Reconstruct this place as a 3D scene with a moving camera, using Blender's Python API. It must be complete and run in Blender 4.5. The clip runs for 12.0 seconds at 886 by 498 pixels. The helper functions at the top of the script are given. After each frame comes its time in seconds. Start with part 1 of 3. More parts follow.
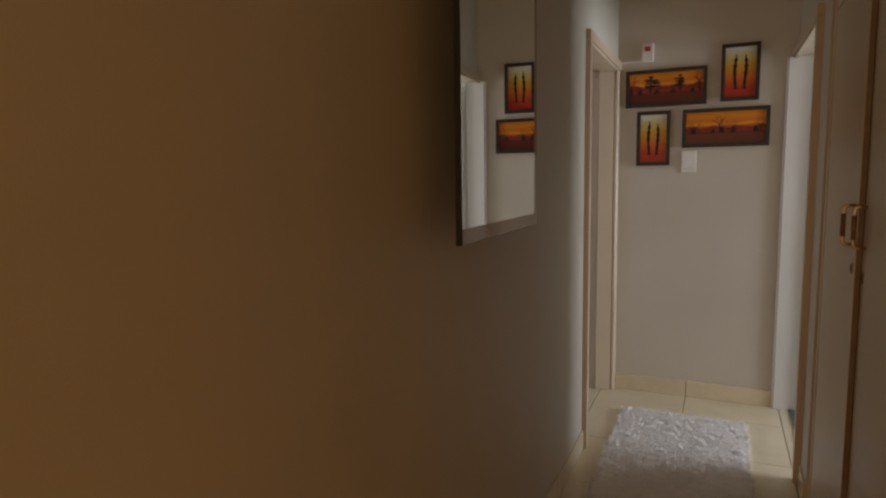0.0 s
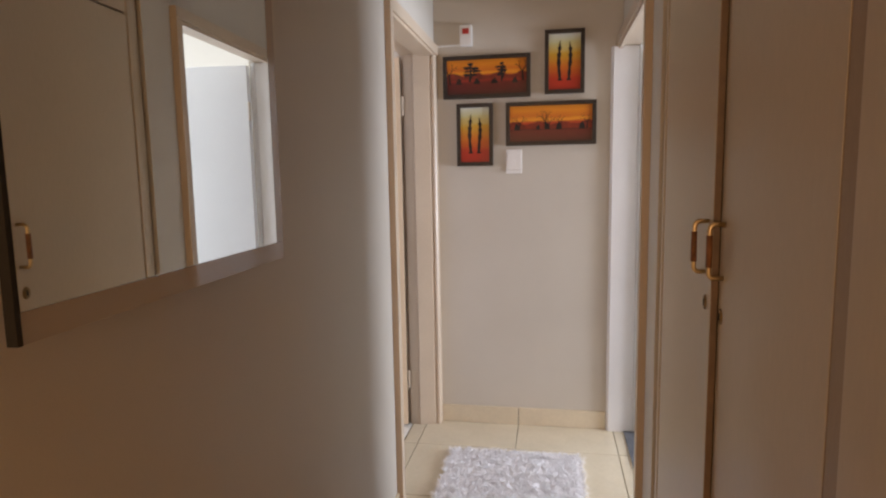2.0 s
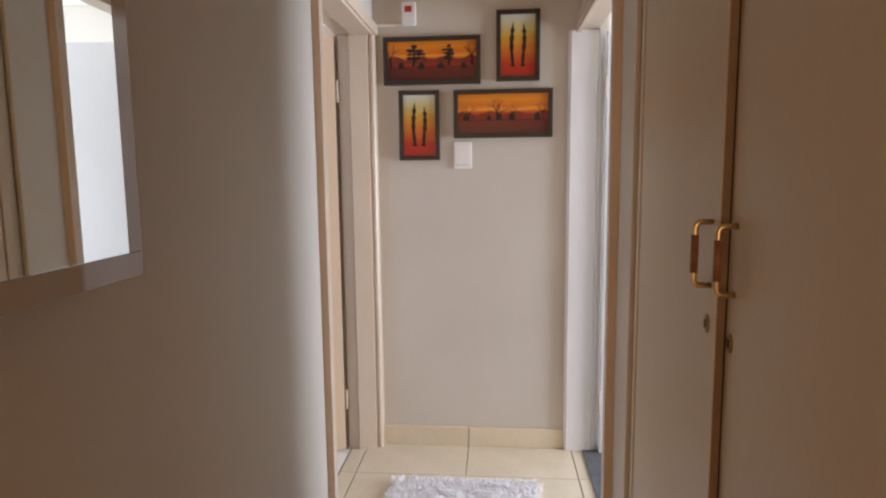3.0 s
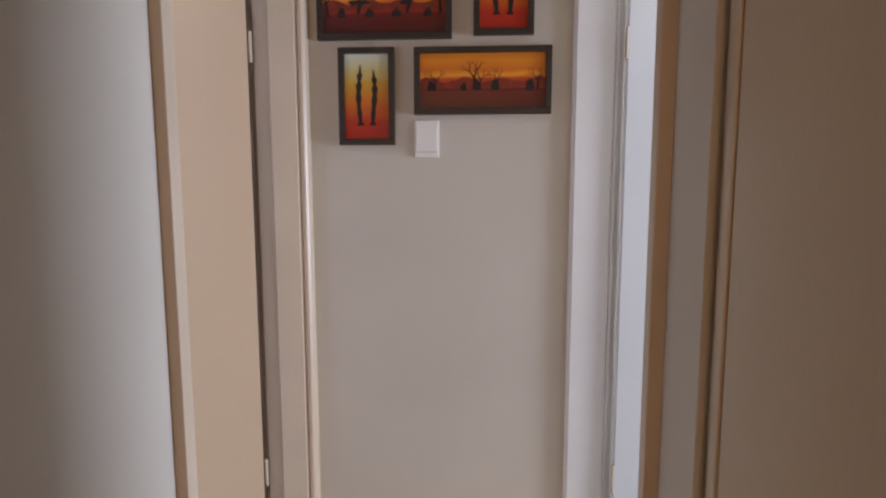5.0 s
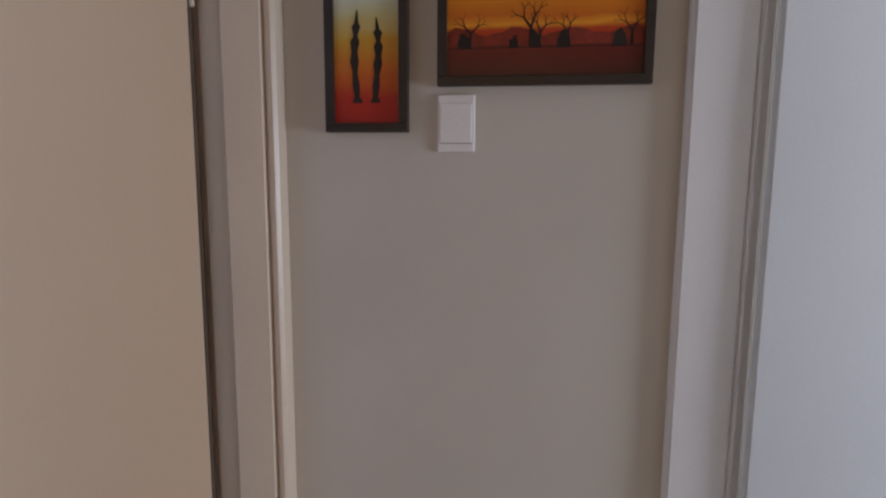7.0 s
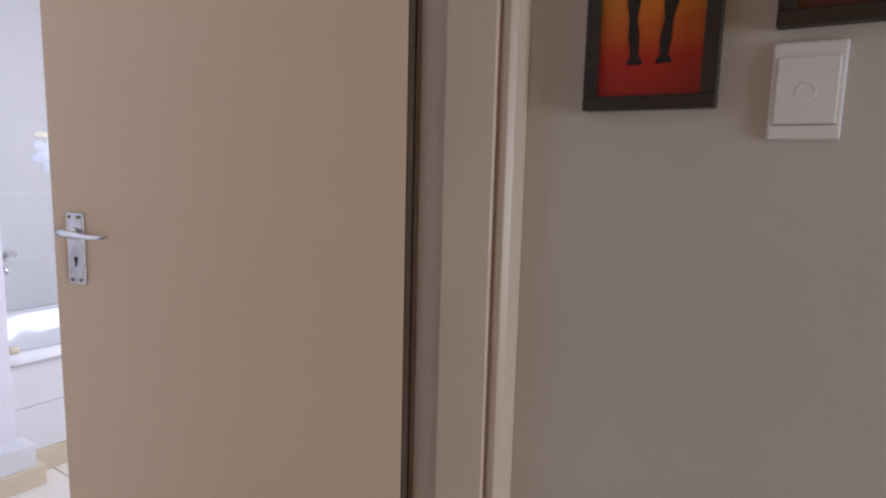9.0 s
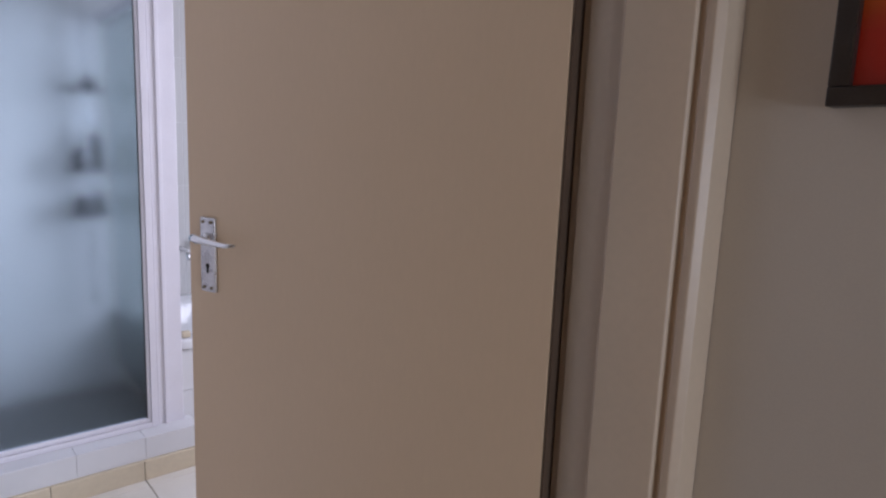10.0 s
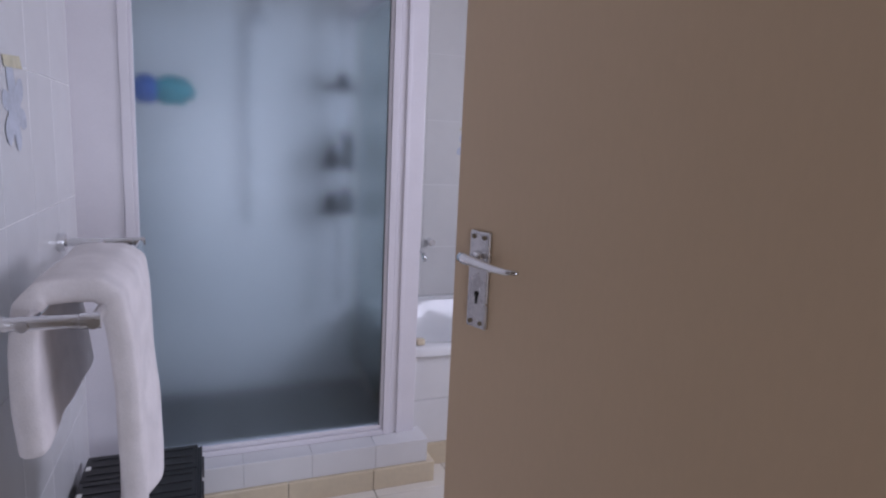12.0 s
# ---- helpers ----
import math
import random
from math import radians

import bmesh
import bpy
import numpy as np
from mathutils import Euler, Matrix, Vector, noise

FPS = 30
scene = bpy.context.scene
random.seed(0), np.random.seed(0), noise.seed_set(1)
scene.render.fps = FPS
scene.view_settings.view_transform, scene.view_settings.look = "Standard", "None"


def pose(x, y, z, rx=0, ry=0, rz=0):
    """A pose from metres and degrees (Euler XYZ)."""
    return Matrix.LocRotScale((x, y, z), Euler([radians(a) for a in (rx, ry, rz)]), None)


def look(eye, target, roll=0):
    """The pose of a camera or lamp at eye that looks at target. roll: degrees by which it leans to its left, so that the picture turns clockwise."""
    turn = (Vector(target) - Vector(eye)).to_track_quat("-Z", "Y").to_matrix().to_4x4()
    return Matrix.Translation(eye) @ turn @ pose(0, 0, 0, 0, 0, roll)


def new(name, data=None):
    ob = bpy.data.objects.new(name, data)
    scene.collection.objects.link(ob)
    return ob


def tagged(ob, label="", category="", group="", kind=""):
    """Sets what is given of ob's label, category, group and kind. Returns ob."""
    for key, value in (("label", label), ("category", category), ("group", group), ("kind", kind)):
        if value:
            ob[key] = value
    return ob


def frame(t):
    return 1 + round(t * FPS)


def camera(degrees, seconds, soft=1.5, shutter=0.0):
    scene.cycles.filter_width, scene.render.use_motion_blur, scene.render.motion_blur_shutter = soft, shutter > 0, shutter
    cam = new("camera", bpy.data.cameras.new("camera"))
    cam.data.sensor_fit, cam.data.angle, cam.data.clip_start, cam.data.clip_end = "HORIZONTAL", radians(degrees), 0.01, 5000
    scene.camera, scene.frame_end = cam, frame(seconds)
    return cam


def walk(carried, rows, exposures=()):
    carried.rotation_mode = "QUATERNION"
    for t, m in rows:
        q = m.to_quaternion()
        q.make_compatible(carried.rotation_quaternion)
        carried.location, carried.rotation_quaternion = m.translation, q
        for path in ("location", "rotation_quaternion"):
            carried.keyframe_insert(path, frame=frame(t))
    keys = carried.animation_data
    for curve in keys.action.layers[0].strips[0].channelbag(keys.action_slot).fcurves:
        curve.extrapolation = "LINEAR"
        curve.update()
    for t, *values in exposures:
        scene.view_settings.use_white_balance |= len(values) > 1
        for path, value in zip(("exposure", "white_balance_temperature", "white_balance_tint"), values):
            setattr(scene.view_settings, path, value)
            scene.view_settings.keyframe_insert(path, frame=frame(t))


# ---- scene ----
EXPO = [  # seconds, stops, white balance in kelvin, tint
    (0, 0.0, 7450, 13), (0.5, 0.27, 7300, 15), (1, 0.5, 7150, 17), (1.5, 0.7, 7000, 18), (2, 0.94, 6900, 19), (2.5, 1.05, 6800, 18), (3, 1.05, 6750, 19), (5, 0.7, 6500, 21), (5.5, 0.46, 6450, 20),
    (6.5, 0.05, 6400, 20), (8.5, 0.12, 6700, 21), (9, 0.0, 6750, 21), (9.5, -0.2, 6750, 21), (10, -0.44, 6750, 22), (10.5, -0.58, 6750, 23), (12, -0.93, 6750, 25)]
cam = camera(72.0, 12.0, soft=2.2)
PATH = [
    (0, (0.163, -4.016, 1.390), (-0.661, -2.208, 1.160), -0.9),
    (0.5, (0.180, -3.858, 1.389), (-0.509, -1.995, 1.154), -0.9),
    (1, (0.191, -3.677, 1.404), (-0.363, -1.770, 1.167), -1.1),
    (1.5, (0.201, -3.506, 1.405), (-0.247, -1.572, 1.162), -1.2),
    (2, (0.176, -3.318, 1.408), (-0.172, -1.364, 1.164), -1.0),
    (2.5, (0.148, -3.132, 1.399), (-0.111, -1.164, 1.154), -1.0),
    (3, (0.140, -2.979, 1.382), (-0.033, -1.002, 1.137), -0.6),
    (5, (0.192, -2.152, 1.348), (0.048, -0.173, 1.103), -0.1),
    (5.5, (0.169, -1.977, 1.353), (0.031, 0.003, 1.103), 0.1),
    (6, (0.162, -1.776, 1.370), (0.009, 0.201, 1.111), 0.1),
    (6.5, (0.171, -1.579, 1.384), (-0.029, 0.392, 1.109), 0.2),
    (8.5, (0.084, -1.073, 1.359), (-0.762, 0.718, 1.083), 1.1),
    (9, (0.037, -0.969, 1.357), (-1.048, 0.689, 1.085), 1.5),
    (9.5, (-0.031, -0.865, 1.369), (-1.339, 0.620, 1.078), 1.7),
    (10, (-0.086, -0.780, 1.380), (-1.566, 0.530, 1.075), 2.3),
    (10.5, (-0.167, -0.742, 1.379), (-1.775, 0.404, 1.061), 2.6),
    (11, (-0.258, -0.730, 1.378), (-1.961, 0.266, 1.052), 2.6),
    (11.5, (-0.364, -0.727, 1.370), (-2.146, 0.118, 1.042), 2.6),
    (12, (-0.462, -0.722, 1.363), (-2.298, -0.000, 1.031), 2.6),
]
walk(cam, [(t, look(eye, target, roll)) for t, eye, target, roll in PATH], exposures=EXPO)

# ---- light ----
world = bpy.data.worlds.new("world")
scene.world = world
world.use_nodes = True
_wn = world.node_tree.nodes
_sky = _wn.new("ShaderNodeTexSky")
_sky.sky_type, _sky.sun_disc = "NISHITA", False
_sky.sun_elevation, _sky.sun_rotation = radians(50), radians(200)
world.node_tree.links.new(_sky.outputs[0], _wn["Background"].inputs[0])
_wn["Background"].inputs[1].default_value = 0.1


def area_lamp(name, m, w, h, power, color):
    d = bpy.data.lights.new(name, "AREA")
    d.shape, d.size, d.size_y, d.energy, d.color = "RECTANGLE", w, h, power, color
    ob = new(name, d)
    ob.matrix_world = m
    return ob


# daylight entering the bedroom window and the bathroom window, both out of view
area_lamp("bedroom_window_light", look((3.58, -0.55, 1.05), (0, -0.55, 1.05)), 1.8, 1.4, 118, (0.70, 0.83, 1.0))
area_lamp("bathroom_window_light", look((-1.7, 1.53, 1.65), (-1.7, 0, 1.2)), 1.1, 0.9, 44, (0.71, 0.80, 1.0))
# warm fill added at the passage's far end behind the walker, no opening there
area_lamp("passage_light", look((0.0, -5.9, 1.3), (0.0, 0, 0.9)), 0.8, 1.8, 12.5, (1.0, 0.66, 0.37))

# ---- materials ----


def rgb(c):
    return (c[0], c[1], c[2], 1)


def mat(name, color, rough=0.5, metal=0.0, var=0.06, scale=6.0, fine=180.0, bump=0.02, spread=0.0, coat=0.0, stretch=(1, 1, 1)):
    """A painted or solid surface: broad blotches, fine grain, slight relief; spread: difference from piece to piece."""
    m = bpy.data.materials.new(name)
    m.use_nodes = True
    n, l = m.node_tree.nodes, m.node_tree.links
    b = n["Principled BSDF"]
    b.inputs["Metallic"].default_value = metal
    b.inputs["Coat Weight"].default_value = coat
    tc = n.new("ShaderNodeTexCoord")
    mp = n.new("ShaderNodeMapping")
    mp.inputs["Scale"].default_value = stretch
    l.new(tc.outputs["Object"], mp.inputs[0])
    big, small = n.new("ShaderNodeTexNoise"), n.new("ShaderNodeTexNoise")
    big.inputs["Scale"].default_value, big.inputs["Detail"].default_value = scale, 4
    small.inputs["Scale"].default_value, small.inputs["Detail"].default_value = fine, 3
    l.new(mp.outputs[0], big.inputs["Vector"])
    l.new(mp.outputs[0], small.inputs["Vector"])
    mr = n.new("ShaderNodeMapRange")
    mr.inputs[1].default_value, mr.inputs[2].default_value = 0.3, 0.7
    mr.inputs[3].default_value, mr.inputs[4].default_value = 1 - var, 1 + var
    l.new(big.outputs[0], mr.inputs[0])
    last = mr.outputs[0]
    mr2 = n.new("ShaderNodeMapRange")
    mr2.inputs[1].default_value, mr2.inputs[2].default_value = 0.3, 0.7
    mr2.inputs[3].default_value, mr2.inputs[4].default_value = 1 - var * 0.5, 1 + var * 0.5
    l.new(small.outputs[0], mr2.inputs[0])
    mul = n.new("ShaderNodeMath")
    mul.operation = "MULTIPLY"
    l.new(last, mul.inputs[0])
    l.new(mr2.outputs[0], mul.inputs[1])
    last = mul.outputs[0]
    if spread:
        oi = n.new("ShaderNodeObjectInfo")
        mr3 = n.new("ShaderNodeMapRange")
        mr3.inputs[3].default_value, mr3.inputs[4].default_value = 1 - spread, 1 + spread
        l.new(oi.outputs["Random"], mr3.inputs[0])
        m3 = n.new("ShaderNodeMath")
        m3.operation = "MULTIPLY"
        l.new(last, m3.inputs[0])
        l.new(mr3.outputs[0], m3.inputs[1])
        last = m3.outputs[0]
    hsv = n.new("ShaderNodeHueSaturation")
    hsv.inputs["Color"].default_value = rgb(color)
    l.new(last, hsv.inputs["Value"])
    l.new(hsv.outputs[0], b.inputs["Base Color"])
    rr = n.new("ShaderNodeMapRange")
    rr.inputs[1].default_value, rr.inputs[2].default_value = 0.3, 0.7
    rr.inputs[3].default_value, rr.inputs[4].default_value = max(0.02, rough * 0.88), min(1, rough * 1.12)
    l.new(big.outputs[0], rr.inputs[0])
    l.new(rr.outputs[0], b.inputs["Roughness"])
    if bump:
        bp = n.new("ShaderNodeBump")
        bp.inputs["Strength"].default_value, bp.inputs["Distance"].default_value = bump * 10 if bump < 0.1 else 1, 0.0015
        l.new(small.outputs[0], bp.inputs["Height"])
        l.new(bp.outputs[0], b.inputs["Normal"])
    return m


WALL = mat("wall_paint", (0.60, 0.547, 0.462), 0.55, var=0.035, scale=2.5, fine=260, bump=0.012)
CEIL = mat("ceiling_paint", (0.78, 0.77, 0.74), 0.8, var=0.03)
FRAME = mat("frame_gloss_paint", (0.58, 0.46, 0.335), 0.35, var=0.04, scale=4, fine=90, bump=0.012)
DOOR = mat("door_gloss_paint", (0.70, 0.508, 0.33), 0.38, var=0.022, scale=2, fine=120, bump=0.005, stretch=(1, 1, 0.3))
WHITEDOOR = mat("white_door_paint", (0.80, 0.79, 0.77), 0.4, var=0.03, scale=2, fine=120, bump=0.012)
CUPB = mat("cupboard_paint", (0.60, 0.49, 0.35), 0.42, var=0.04, scale=2.5, fine=110, bump=0.012, stretch=(1, 1, 0.3))
# brown taken darker than the door paint, to offset lamp light on the ends
EDGE = mat("dimmed_brown_door_edge", (0.19, 0.125, 0.078), 0.5, var=0.12, scale=20)
STILE = mat("brown_cupboard_stile", (0.38, 0.27, 0.165), 0.45, var=0.08, scale=8, stretch=(1, 1, 0.3))
# gap shade put into the colour: hinge edge, carcass and mirror hangers
DARKGAP = mat("shade_dark_wood", (0.10, 0.06, 0.035), 0.8, var=0.2)
TILE = mat("cream_floor_tile", (0.66, 0.56, 0.40), 0.16, var=0.05, scale=5, fine=60, bump=0.004, spread=0.03)
SKIRT = mat("cream_skirting_tile", (0.68, 0.58, 0.42), 0.2, var=0.05, scale=5, fine=60, bump=0.004, spread=0.03)
GROUT = mat("grout", (0.22, 0.17, 0.11), 0.9, var=0.15, scale=20)
WGROUT = mat("pale_grout", (0.86, 0.86, 0.85), 0.9, var=0.06, scale=20)
WTILE = mat("white_wall_tile", (0.76, 0.76, 0.765), 0.24, var=0.02, scale=3, fine=12, bump=0.01, spread=0.02)
BACKTILE = mat("satin_white_wall_tile", (0.74, 0.735, 0.72), 0.5, var=0.02, scale=3, fine=12, bump=0.01, spread=0.02)
BTILE = mat("pale_bathroom_floor_tile", (0.78, 0.74, 0.66), 0.2, var=0.04, spread=0.03)
CARPET = mat("grey_carpet", (0.10, 0.10, 0.105), 0.95, var=0.25, scale=30, fine=600, bump=0.08)
CHROME = mat("chrome", (0.82, 0.82, 0.84), 0.12, metal=1.0, var=0.03, scale=15, bump=0.0)
DULLCHROME = mat("worn_chrome", (0.62, 0.61, 0.62), 0.28, metal=1.0, var=0.12, scale=40, bump=0.01)
BRASS = mat("brass", (0.66, 0.50, 0.28), 0.3, metal=1.0, var=0.1, scale=40, bump=0.0)
OLDBRASS = mat("tarnished_brass", (0.30, 0.20, 0.10), 0.4, metal=1.0, var=0.2, scale=60, bump=0.0)
GRIP = mat("brown_wooden_grip", (0.22, 0.09, 0.035), 0.4, var=0.25, scale=30)
HOLE = mat("dark_hole", (0.02, 0.018, 0.015), 0.8, var=0.1)
BLACKFRAME = mat("dark_picture_frame", (0.022, 0.016, 0.013), 0.42, var=0.25, scale=30, fine=300, bump=0.02)
WHITEPLASTIC = mat("white_plastic", (0.80, 0.78, 0.74), 0.35, var=0.02, bump=0.0)
ALU = mat("white_aluminium", (0.82, 0.80, 0.84), 0.32, var=0.03, bump=0.004)
SEAL = mat("grey_rubber_seal", (0.12, 0.12, 0.13), 0.7)
BATH = mat("white_bath_enamel", (0.86, 0.87, 0.88), 0.1, var=0.015, bump=0.0, coat=0.3)
TOWEL = mat("white_terry_towel", (0.88, 0.84, 0.84), 0.95, var=0.08, scale=14, fine=420, bump=0.09)
BLACKPLASTIC = mat("black_plastic", (0.018, 0.018, 0.02), 0.42, var=0.2, scale=30)
RUG = mat("white_shag_wool", (0.90, 0.87, 0.86), 0.95, var=0.06, scale=25, fine=300, bump=0.0)
TEAL = mat("teal_sponge", (0.01, 0.32, 0.36), 0.8, var=0.25, scale=60)
BLUE = mat("blue_sponge", (0.02, 0.12, 0.42), 0.8, var=0.25, scale=60)
DARKBOTTLE = mat("dark_bottle", (0.03, 0.035, 0.045), 0.35)
INK = mat("black_paint", (0.012, 0.006, 0.004), 0.6, var=0.2)
REDPLASTIC = mat("red_plastic", (0.5, 0.03, 0.02), 0.4)
BLUEPRINT = mat("pale_blue_print", (0.58, 0.63, 0.73), 0.15, var=0.12, scale=40)
YELLOWPRINT = mat("pale_yellow_print", (0.72, 0.66, 0.42), 0.15, var=0.12, scale=40)
SHOWERFLOOR = mat("grey_shower_floor", (0.22, 0.22, 0.22), 0.35, var=0.15)


def mirror_mat(name, rough):
    m = bpy.data.materials.new(name)
    m.use_nodes = True
    b = m.node_tree.nodes["Principled BSDF"]
    b.inputs["Base Color"].default_value = (0.86, 0.88, 0.86, 1)
    b.inputs["Metallic"].default_value, b.inputs["Roughness"].default_value = 1, rough
    return m


MIRROR = mirror_mat("mirror_silver", 0.01)
MIRRORTRIM = mat("glass_over_wall_paint", (0.50, 0.44, 0.38), 0.05, var=0.02, scale=4, bump=0.0)


def glass_mat(name, rough, color):
    m = bpy.data.materials.new(name)
    m.use_nodes = True
    n, l = m.node_tree.nodes, m.node_tree.links
    b = n["Principled BSDF"]
    b.inputs["Base Color"].default_value = rgb(color)
    b.inputs["Transmission Weight"].default_value, b.inputs["IOR"].default_value = 1, 1.3
    b.inputs["Roughness"].default_value = rough
    b.inputs["Specular IOR Level"].default_value = 0.12 if rough > 0.1 else 0.5
    no, bp = n.new("ShaderNodeTexNoise"), n.new("ShaderNodeBump")
    no.inputs["Scale"].default_value = 240
    bp.inputs["Strength"].default_value, bp.inputs["Distance"].default_value = 0.15, 0.001
    l.new(no.outputs[0], bp.inputs["Height"])
    l.new(bp.outputs[0], b.inputs["Normal"])
    return m


FROST = glass_mat("frosted_glass", 0.265, (0.62, 0.715, 0.78))
# teal side pane; brightness of the bath area behind is put into its tint
SIDEGLASS = glass_mat("brightened_teal_glass", 0.22, (0.80, 0.93, 0.93))


def sunset_mat(name, stops):
    """Painted sky: colours from the bottom of the panel to its top, with brush streaks."""
    m = bpy.data.materials.new(name)
    m.use_nodes = True
    n, l = m.node_tree.nodes, m.node_tree.links
    b = n["Principled BSDF"]
    b.inputs["Roughness"].default_value = 0.35
    tc, sep, no = n.new("ShaderNodeTexCoord"), n.new("ShaderNodeSeparateXYZ"), n.new("ShaderNodeTexNoise")
    mp = n.new("ShaderNodeMapping")
    mp.inputs["Scale"].default_value = (6, 6, 30)
    l.new(tc.outputs["Object"], mp.inputs[0])
    l.new(mp.outputs[0], no.inputs["Vector"])
    no.inputs["Scale"].default_value, no.inputs["Detail"].default_value = 1, 5
    l.new(tc.outputs["Generated"], sep.inputs[0])
    a, s = n.new("ShaderNodeMath"), n.new("ShaderNodeMath")
    s.operation, a.operation = "MULTIPLY_ADD", "ADD"
    s.inputs[1].default_value, s.inputs[2].default_value = 0.16, -0.08
    l.new(no.outputs[0], s.inputs[0])
    l.new(sep.outputs[2], a.inputs[0])
    l.new(s.outputs[0], a.inputs[1])
    ramp = n.new("ShaderNodeValToRGB")
    e = ramp.color_ramp.elements
    e[0].position, e[0].color = stops[0][0], rgb(stops[0][1])
    e[1].position, e[1].color = stops[-1][0], rgb(stops[-1][1])
    for p, c in stops[1:-1]:
        e.new(p).color = rgb(c)
    l.new(a.outputs[0], ramp.inputs[0])
    l.new(ramp.outputs[0], b.inputs["Base Color"])
    return m


WIDE_ART = sunset_mat("sunset_landscape_paint", [(0.0, (0.06, 0.004, 0.005)), (0.34, (0.13, 0.007, 0.006)), (0.42, (0.32, 0.018, 0.008)), (0.54, (0.50, 0.05, 0.008)), (0.61, (0.82, 0.32, 0.02)), (0.70, (0.64, 0.15, 0.01)), (0.86, (0.72, 0.23, 0.01)), (1.0, (0.58, 0.18, 0.009))])
TALL_ART = sunset_mat("sunset_panel_paint", [(0.0, (0.38, 0.013, 0.007)), (0.20, (0.48, 0.022, 0.008)), (0.42, (0.62, 0.15, 0.01)), (0.65, (0.62, 0.34, 0.03)), (0.84, (0.60, 0.56, 0.26)), (1.0, (0.68, 0.72, 0.66))])
HILL = mat("dark_red_paint", (0.20, 0.02, 0.006), 0.5, var=0.3, scale=40)

# ---- building helpers ----


def box(bm, x0, x1, y0, y1, z0, z1):
    r = bmesh.ops.create_cube(bm, size=1)["verts"]
    bmesh.ops.transform(bm, matrix=Matrix.Translation(((x0 + x1) / 2, (y0 + y1) / 2, (z0 + z1) / 2)) @ Matrix.Diagonal((x1 - x0, y1 - y0, z1 - z0, 1)), verts=r)
    return r


def bevel(bm, w, seg=2):
    bmesh.ops.bevel(bm, geom=bm.edges[:], offset=w, segments=seg, profile=0.6, affect="EDGES", clamp_overlap=True)
    return bm


def boxes(*dims, w=0.0):
    bm = bmesh.new()
    for d in dims:
        box(bm, *d)
    return bevel(bm, w) if w else bm


def rod(bm, a, b, r, r2=None, seg=16):
    a, b = Vector(a), Vector(b)
    m = Matrix.Translation((a + b) / 2) @ (b - a).to_track_quat("Z", "Y").to_matrix().to_4x4()
    bmesh.ops.create_cone(bm, cap_ends=True, segments=seg, radius1=r, radius2=r if r2 is None else r2, depth=(b - a).length, matrix=m)


def tube(bm, pts, r, seg=12):
    """A round tube along points; r: one radius, or one for each point."""
    pts = [Vector(p) for p in pts]
    rs = r if isinstance(r, (list, tuple)) else [r] * len(pts)
    rings, side = [], None
    for i, p in enumerate(pts):
        d = (pts[min(i + 1, len(pts) - 1)] - pts[max(i - 1, 0)]).normalized()
        if side is None:
            side = d.orthogonal().normalized()
        side = (side - d * side.dot(d)).normalized()
        up = d.cross(side)
        rings.append([bm.verts.new(p + rs[i] * (math.cos(k * math.tau / seg) * side + math.sin(k * math.tau / seg) * up)) for k in range(seg)])
    for ra, rb in zip(rings, rings[1:]):
        for k in range(seg):
            bm.faces.new((ra[k], ra[(k + 1) % seg], rb[(k + 1) % seg], rb[k]))
    bm.faces.new(rings[0][::-1])
    bm.faces.new(rings[-1])


def finish(name, bm, material, smooth=False):
    bmesh.ops.recalc_face_normals(bm, faces=bm.faces[:])
    me = bpy.data.meshes.new(name)
    bm.to_mesh(me)
    bm.free()
    me.materials.append(material)
    if smooth:
        me.polygons.foreach_set("use_smooth", [True] * len(me.polygons))
    return new(name, me)


def part(name, bm, material, parent, label="", smooth=False):
    ob = finish(name, bm, material, smooth)
    ob.parent = parent
    ob.matrix_parent_inverse = parent.matrix_world.inverted()
    return tagged(ob, label=label)


def thing(name, base, label, category, group="", kind=""):
    ob = new(name)
    ob.empty_display_size = 0.1
    ob.location = base
    ob.matrix_world = Matrix.Translation(base)
    return tagged(ob, label, category, group, kind)


def structure(name, bm, material, label, category):
    return tagged(finish(name, bm, material), label, category, kind="structure")


# ---- passage, bedroom and bathroom shell ----
# passage: x -0.446 .. 0.535, end wall at y 0; left doorway y -0.96 .. -0.10; right doorway y -0.96 .. -0.03
CEILZ = 2.62
structure("floor", boxes((-4.3, 3.9, -6.1, 1.8, -0.12, -0.006)), GROUT, "dark grout bed under cream tiles", "floor")
structure("ceiling", boxes((-4.3, 3.9, -6.1, 1.8, CEILZ, CEILZ + 0.1)), CEIL, "plain white painted ceiling", "ceiling")
wall_left = structure("wall_left", boxes((-0.59, -0.446, -6.0, -1.004, 0, CEILZ), (-0.59, -0.446, -1.004, 0.0, 2.09, CEILZ)), WALL, "beige-grey painted passage wall with a doorway", "wall")
structure("wall_end", boxes((-0.69, 0.66, 0.0, 0.12, 0, CEILZ)), WALL, "beige-grey painted end wall of the passage", "wall")
structure("wall_right", boxes((0.528, 0.62, -1.19, -1.0, 0, CEILZ), (0.535, 0.62, -1.0, 0.0, 2.086, CEILZ), (0.535, 0.62, -6.0, -1.19, 2.34, CEILZ), (1.12, 1.22, -6.0, -1.12, 0, CEILZ)), WALL, "beige-grey painted passage wall with a doorway", "wall")
# added out of view, shuts outside light off from the passage
structure("wall_back", boxes((-0.59, 1.22, -6.12, -6.001, 0, CEILZ)), WALL, "unseen plain wall added to close the passage", "wall")
